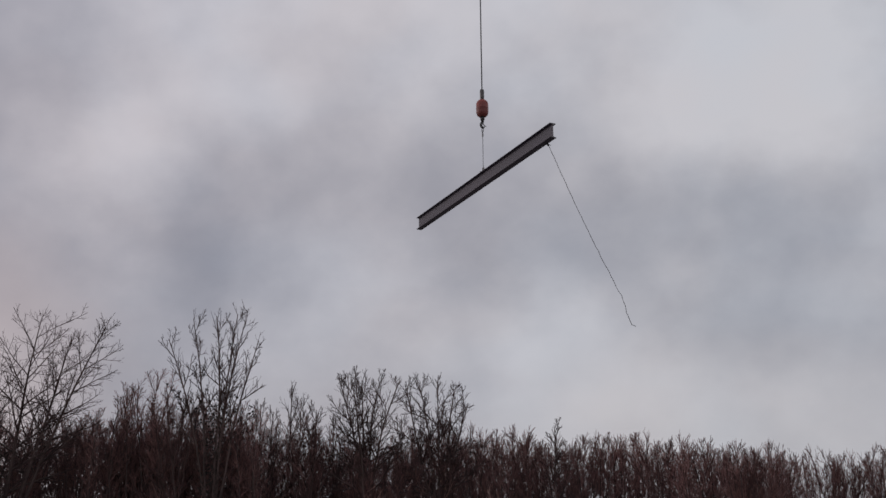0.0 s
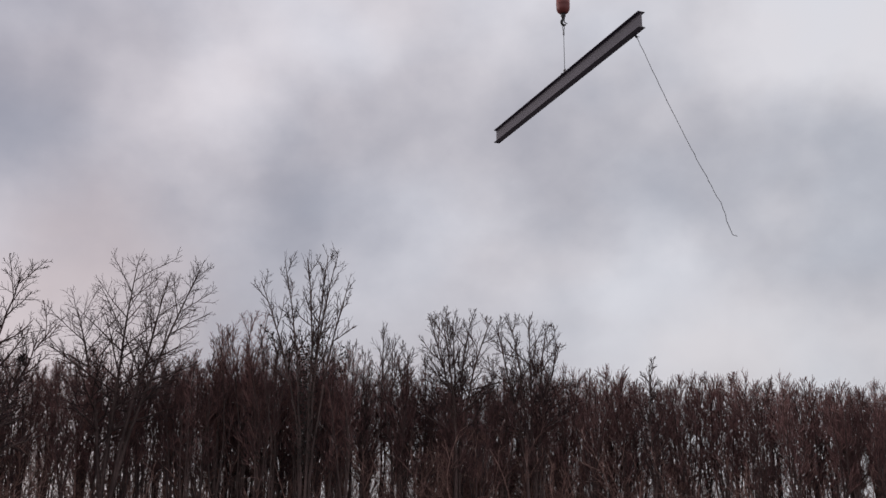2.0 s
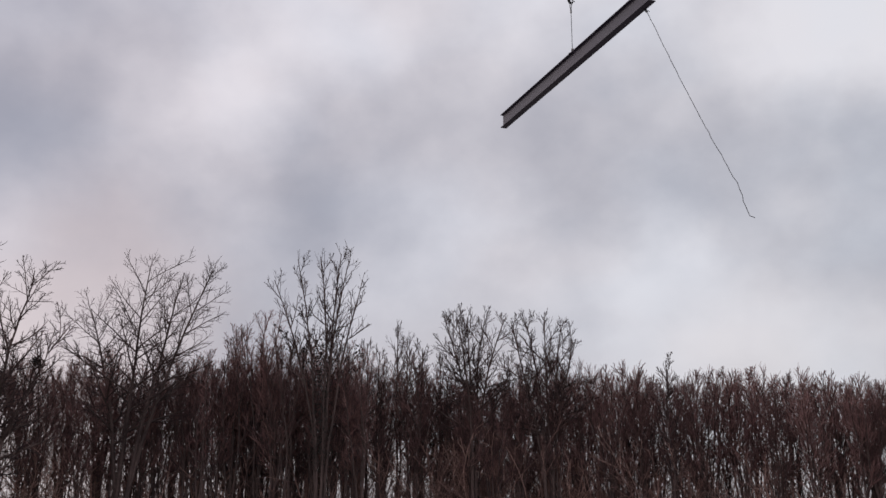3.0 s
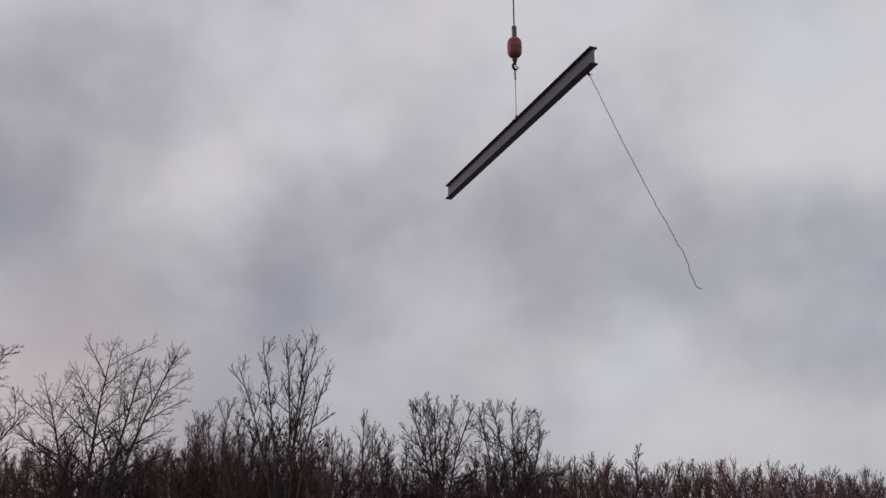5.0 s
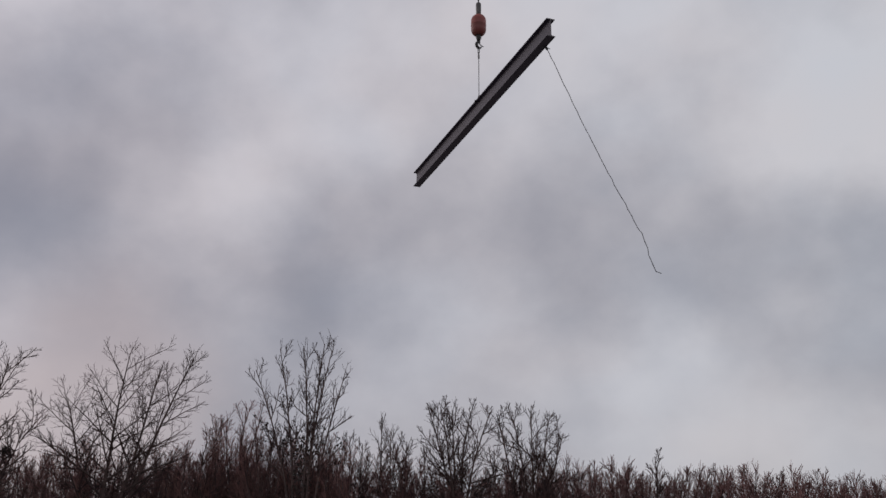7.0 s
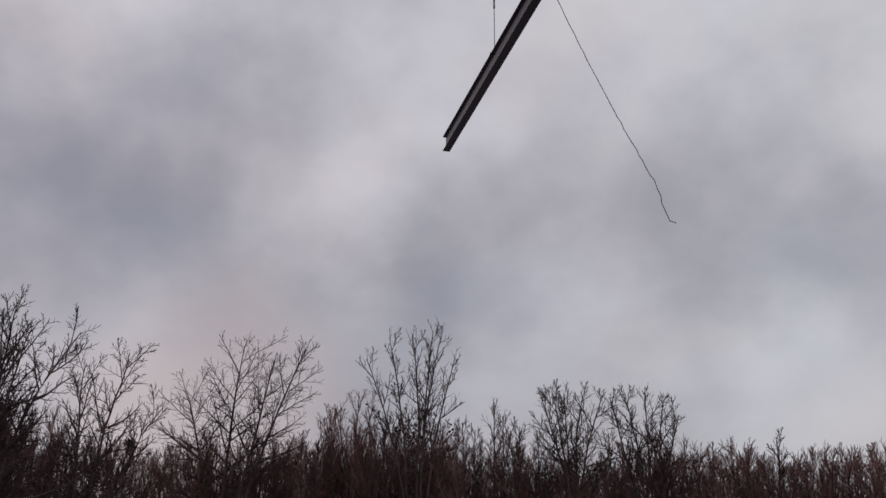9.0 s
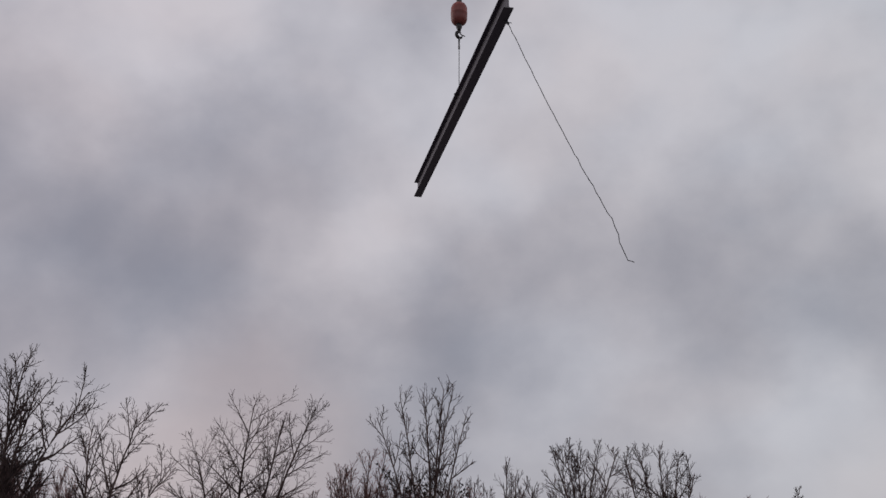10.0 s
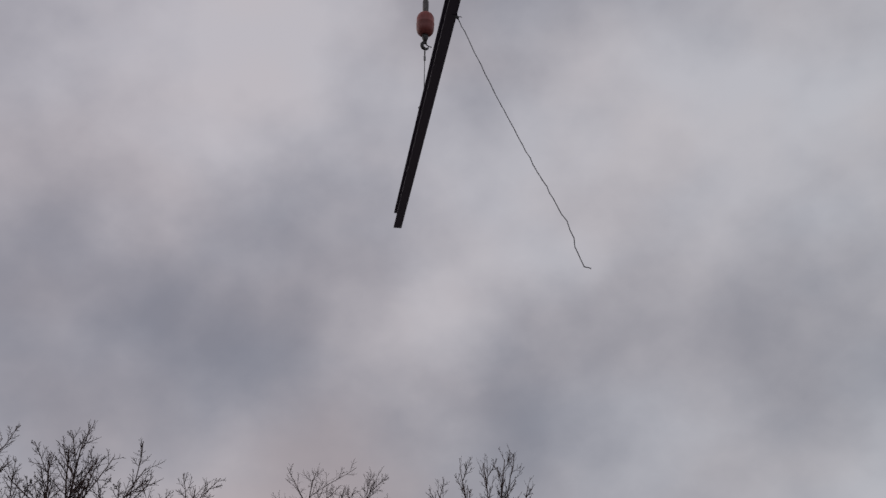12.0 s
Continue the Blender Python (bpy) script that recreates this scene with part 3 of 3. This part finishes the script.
tree_c = bare_tree("tree", (-9.0, 123.7, 0), "bare tree with dense vase-shaped crown", 21,
                   [(0, 0, -0.6, 0, 25.4), (0.2, 0, 4.0, 0, 25.4), (-0.2, 0, -3.4, 0.3, 25.8), (0, 0.2, 1.4, 1.5, 25.2), (0, -0.2, -1.8, -1.5, 25.4)], 0.22,
                   fan(8, (0.18, 0.28), 0.46, (40, 70), 7, 7, 0.04), bow=1.7, sway=0.09, group=FOREST, dome=(-0.1, 0, 27.2, 5.4, 2.6))
tree_d = bare_tree("tree", (-0.8, 124.0, 0), "bare twin-stemmed tree with dense fan crown", 22,
                   [(0, 0, -2.2, 0, 25.2), (0.6, 0, 2.2, 0, 24.0), (0.5, 0.2, 0.3, 0.5, 24.8), (-0.1, 0, -3.6, 0, 24.4), (0.7, 0, 3.9, 0, 22.6)], 0.21,
                   fan(8, (0.17, 0.27), 0.46, (38, 68), 7, 7, 0.04), bow=1.5, sway=0.09, group=FOREST, dome=(-0.4, 0, 26.8, 5.6, 3.0))
tree_m = bare_tree("tree", (-19.1, 130.6, 0), "slender bare tree rising from the wood", 23,
                   [(0, 0, 0.3, 0, 25.6), (0.1, 0, 2.2, 0, 22.6)], 0.16, fan(11, (0.13, 0.22), 0.42, (28, 50), 6, 4), bow=1.0, group=FOREST)
for x, y, turn, size in ((-22.2, 128.0, 130, 0.91), (-15.4, 128.4, 250, 0.88), (-17.4, 127.0, 40, 0.92), (-13.2, 129.0, 190, 0.84), (-20.6, 126.4, 310, 0.86), (-5.0, 128.5, 100, 0.84)):
    copy_thing(tree_m, pose(x, y, 0, 0, 0, turn) @ Matrix.Scale(size, 4))
tree_b0 = bare_tree("tree", (-34.7, 125.2, 0), "bare tree with narrow brushy crown of fine twigs", 24,
                    [(0, 0, 0.2, 0, 26.4), (0.3, 0, 2.2, 0, 25.2), (-0.2, 0, -2.0, 0, 25.0), (-0.3, 0, -3.4, 0, 23.0)], 0.15,
                    fan(8, (0.12, 0.21), 0.40, (18, 40), 6, 5, 0.09), bow=1.4, group=FOREST, twigs=TWIG, dome=(-0.4, 0, 28.2, 5.0, 4.0))
tree_e = bare_tree("tree", (8.2, 127.8, 0), "bare tree with rounded reddish-brown twiggy crown", 25,
                   [(0, 0, 0.3, 0, 19.6), (0.3, 0, 2.2, 0, 19.2), (-0.3, 0, -2.2, 0, 19.0), (0.4, 0, 3.8, 0, 17.6), (-0.4, 0, -3.8, 0, 17.4)], 0.13,
                   fan(8, (0.14, 0.24), 0.36, (18, 40), 6, 6, 0.08), bow=1.4, group=FOREST, twigs=TWIG, dome=(0, 0, 21.4, 5.8, 2.6))
tree_s = bare_tree("tree", (12.9, 120.4, 0), "slim bare tree with a pointed top", 26,
                   [(0, 0, 0, 0, 19.0)], 0.13, fan(20, (0.12, 0.18), 0.28, (20, 42), 6, 5), group=FOREST)
copy_thing(tree_e, pose(20.9, 124.6, 0, 0, 0, 75) @ Matrix.Scale(0.92, 4))
tree_n1 = bare_tree("tree", (-62.4, 93.9, 0), "large bare tree with heavy limbs and budded twigs", 31,
                    [(0, 0, 1.8, 0, 31.0), (0.5, 0, 7.0, 3.5, 28.2), (0.3, 0, 4.4, -1.0, 27.5), (-0.4, 0, -2.6, 0.8, 29.0)], 0.31, spread(16, (0.19, 0.31), 0.26, (38, 62), 8, 5, 0.05), bow=0.9, sway=0.12, group=FOREST, stout=1.35)
tree_n2 = bare_tree("tree", (-57.0, 103.5, 0), "bare tree with spreading ascending limbs", 32,
                    [(0, 0, 2.9, 1.5, 27.8), (0.3, 0, 6.6, 3.0, 22.0), (-0.2, 0, -1.6, 0.6, 26.5)], 0.27, spread(16, (0.20, 0.32), 0.26, (38, 62), 8, 5, 0.05), bow=0.9, sway=0.12, group=FOREST, stout=1.25)
tree_n3 = bare_tree("tree", (-73.5, 92.0, 0), "large bare tree with upright limbs", 33,
                    [(0, 0, 0.5, 0, 29.8), (0.4, 0, 4.2, 0, 30.4)], 0.29, spread(16, (0.20, 0.32), 0.28, (36, 60), 8, 5, 0.05), bow=0.9, sway=0.12, group=FOREST, stout=1.35)
for x, y, turn, size in ((-37.6, 123.6, 95, 0.93), (-32.2, 122.8, 200, 0.88), (-40.2, 121.6, 300, 0.80), (-67.5, 97.5, 40, 0.72), (-63.0, 99.5, 170, 0.70), (-59.5, 101.5, 250, 0.68),
                         (-30.4, 122.4, 20, 0.86), (-28.0, 124.5, 160, 0.84), (-21.8, 122.0, 60, 0.80), (-23.8, 124.0, 280, 0.84), (-42.6, 123.0, 10, 0.78)):
    copy_thing(tree_b0, pose(x, y, 0, 0, 0, turn) @ Matrix.Scale(size, 4))
for x, y, turn, size in ((-66.5, 99.5, 140, 0.84), (-70.0, 101.0, 30, 0.80), (-76.0, 97.0, 250, 0.88)):
    copy_thing(tree_n2, pose(x, y, 0, 0, 0, turn) @ Matrix.Scale(size, 4))
copy_thing(tree_n1, pose(-69.5, 97.5, 0, 0, 0, 200) @ Matrix.Scale(0.92, 4))
for near_tree, seed in ((tree_n1, 71), (tree_n3, 72)):
    rnd = random.Random(seed)
    for k in range(60):
        leaf_tuft(piece(near_tree, "crown"), "bud_spray", (rnd.uniform(-4.5, 6.5), rnd.uniform(-3, 4), rnd.uniform(20, 30)), 0.9, 18, seed * 50 + k, (0.06, 0.13), "dark winter buds and catkins",
                  piece(near_tree, "crown").data)


def nest(place):
    """A ball of dead leaves and sticks lodged in a fork."""
    thing = base("squirrel_nest", place, "dark ball of dead leaves and sticks lodged in a bare tree", "nest")
    leaf_tuft(thing, "leaves", (0, 0, 0), 0.42, 160, 91, (0.08, 0.18), "matted dead leaves")
    rng = np.random.default_rng(92)
    start = rng.normal(size=(40, 3)) * np.array([0.18, 0.18, 0.25])
    sticks = run_limbs(rng, start, rng.normal(size=(40, 3)), rng.uniform(0.4, 0.9, 40), 3, 0.0, 0.2)
    link_mesh("sticks", limb_mesh("sticks", [(sticks, np.full((40, 3), 0.011), 3)]), TWIG, thing)


# the nest lodges on the nearest limb of the spreading tree
limbs = piece(tree_n2, "trunk").data
nest(tree_n2.matrix_world.translation + min((v.co for v in limbs.vertices), key=lambda co: (co - Vector((5.74, 0.06, 17.72))).length))

# slender trees that fill the wood
KINDS = []
for k in range(7):
    rng = random.Random(100 + k)
    stems = [(0, 0, rng.uniform(-0.6, 0.6), rng.uniform(-0.6, 0.6), 19.4)]
    for j in range(5):
        turn, out = 1.2566 * j + rng.uniform(-0.5, 0.5), rng.uniform(1.6, 3.6)
        stems.append((0.15 * math.cos(turn), 0.15 * math.sin(turn), out * math.cos(turn), out * math.sin(turn), 19.4 - 0.14 * out * out - rng.uniform(0, 0.6)))
    KINDS.append(bare_tree("tree", (-40 + 14 * k, 142, 0), "slender bare forest tree with a rounded crown of thin twigs", 200 + k,
                           stems, 0.13, [(7, 0.28, 0.98, (18, 42), (0.15, 0.27), 5, 0.06, 0.09, 0.45, 0.6, 0.028),
                                         (5, 0.10, 0.94, (18, 46), (0.42, 0.72), 3, 0.08, 0.09, 0.4, 0.7, 0.024, 0.3),
                                         (4, 0.12, 0.94, (14, 42), (0.45, 0.85), 2, 0.1, 0.1, 0.3, 0.8, 0.020, 0.3)],
                           bow=1.5, sway=0.16, group=FOREST, twigs=TWIG, dome=(0, 0, 20.6, 4.6, 3.6), tip=0.035, rings_up=9, sides=4))


def skyline(x):
    """Height of the wood's top along its front."""
    return float(np.interp(x, [-80, -62, -50, -42, -34, -26, -18, -12, 0, 8, 13, 19, 27, 33, 44, 60], [22.6, 21.8, 20.6, 20.4, 21.8, 21.4, 20.6, 19.4, 19.2, 19.1, 17.9, 17.8, 17.2, 15.9, 14.8, 14.2]))


def front(x):
    """Distance of the wood's edge."""
    return float(np.interp(x, [-85, -62, -50, -42, 5, 60], [92, 102, 118, 121, 122, 100]))


rnd = random.Random(9)
count = 0
for back, gap, tall in ((4.5, 3.0, 0.98), (9.0, 3.0, 0.97), (16.0, 4.4, 0.98)):
    x = -84.0
    # the far rows thin out where the wood is narrow
    while x < (64 if back < 16 else 26):
        x += gap * rnd.uniform(0.6, 1.4) * (0.75 if x < -45 else 1.0)
        y = front(x) + back + rnd.uniform(-2.5, 2.5)
        h = skyline(x) * (y / front(x)) * tall * (rnd.uniform(0.93, 1.03) if x > 5 else rnd.uniform(0.86, 1.05))
        s = h / 20.0
        copy_thing(KINDS[count % 7], Matrix.Translation((x * y / front(x), y, 0)) @ Matrix.Rotation(rnd.uniform(0, 6.28), 4, "Z") @ Matrix.Diagonal((s * rnd.uniform(0.8, 1.1), s * 0.95, s, 1)))
        count += 1

for k, (x, y, size) in enumerate(((31.2, 114.0, 0.80), (33.4, 117.5, 0.80), (32.0, 121.0, 0.82), (36.4, 116.0, 0.76))):
    copy_thing(KINDS[k], pose(x, y, 0, 0, 0, 70 * k) @ Matrix.Scale(size, 4))


def undergrowth():
    """Saplings and brush along the wood's edge, too many to count."""
    rng = np.random.default_rng(77)
    m = 1850
    x = np.concatenate([rng.uniform(-88, 12, m - 800), rng.uniform(12, 66, 600), rng.uniform(-16, 12, 200)])
    y = np.array([front(v) for v in x]) + rng.uniform(2.0, 26, m)
    h = np.array([skyline(v) for v in x]) * np.concatenate([rng.uniform(0.22, 0.62, m - 200), rng.uniform(0.40, 0.80, 200)])
    start = np.stack([x, y, np.full(m, -0.2)], 1)
    lean = np.stack([rng.normal(0, 0.24, m), rng.normal(0, 0.18, m), np.ones(m)], 1)
    stems = run_limbs(rng, start, lean, h, 7, 0.05, 0.16)
    stems = stems, 0.026 + (0.085 - 0.026) * (1 - np.linspace(0, 1, 7)[None]) * rng.uniform(0.6, 1.15, (m, 1))
    shoots = branch(rng, stems, 9, 0.22, 0.97, (24, 62), (0.16, 0.42), 4, 0.06, 0.15, 0.45, 0.65, 0.024, 0.2)
    sprays = branch(rng, shoots, 2, 0.2, 0.96, (25, 65), (0.35, 0.65), 2, 0.08, 0.10, 0.3, 0.8, 0.019, 0.2)
    ob = link_mesh("undergrowth", limb_mesh("undergrowth", [(*stems, 3), (*shoots, 3), (*sprays, 3)]), BRUSH)
    tagged(ob, "dense tangle of bare brown saplings and brush", "undergrowth", kind="stuff")


undergrowth()
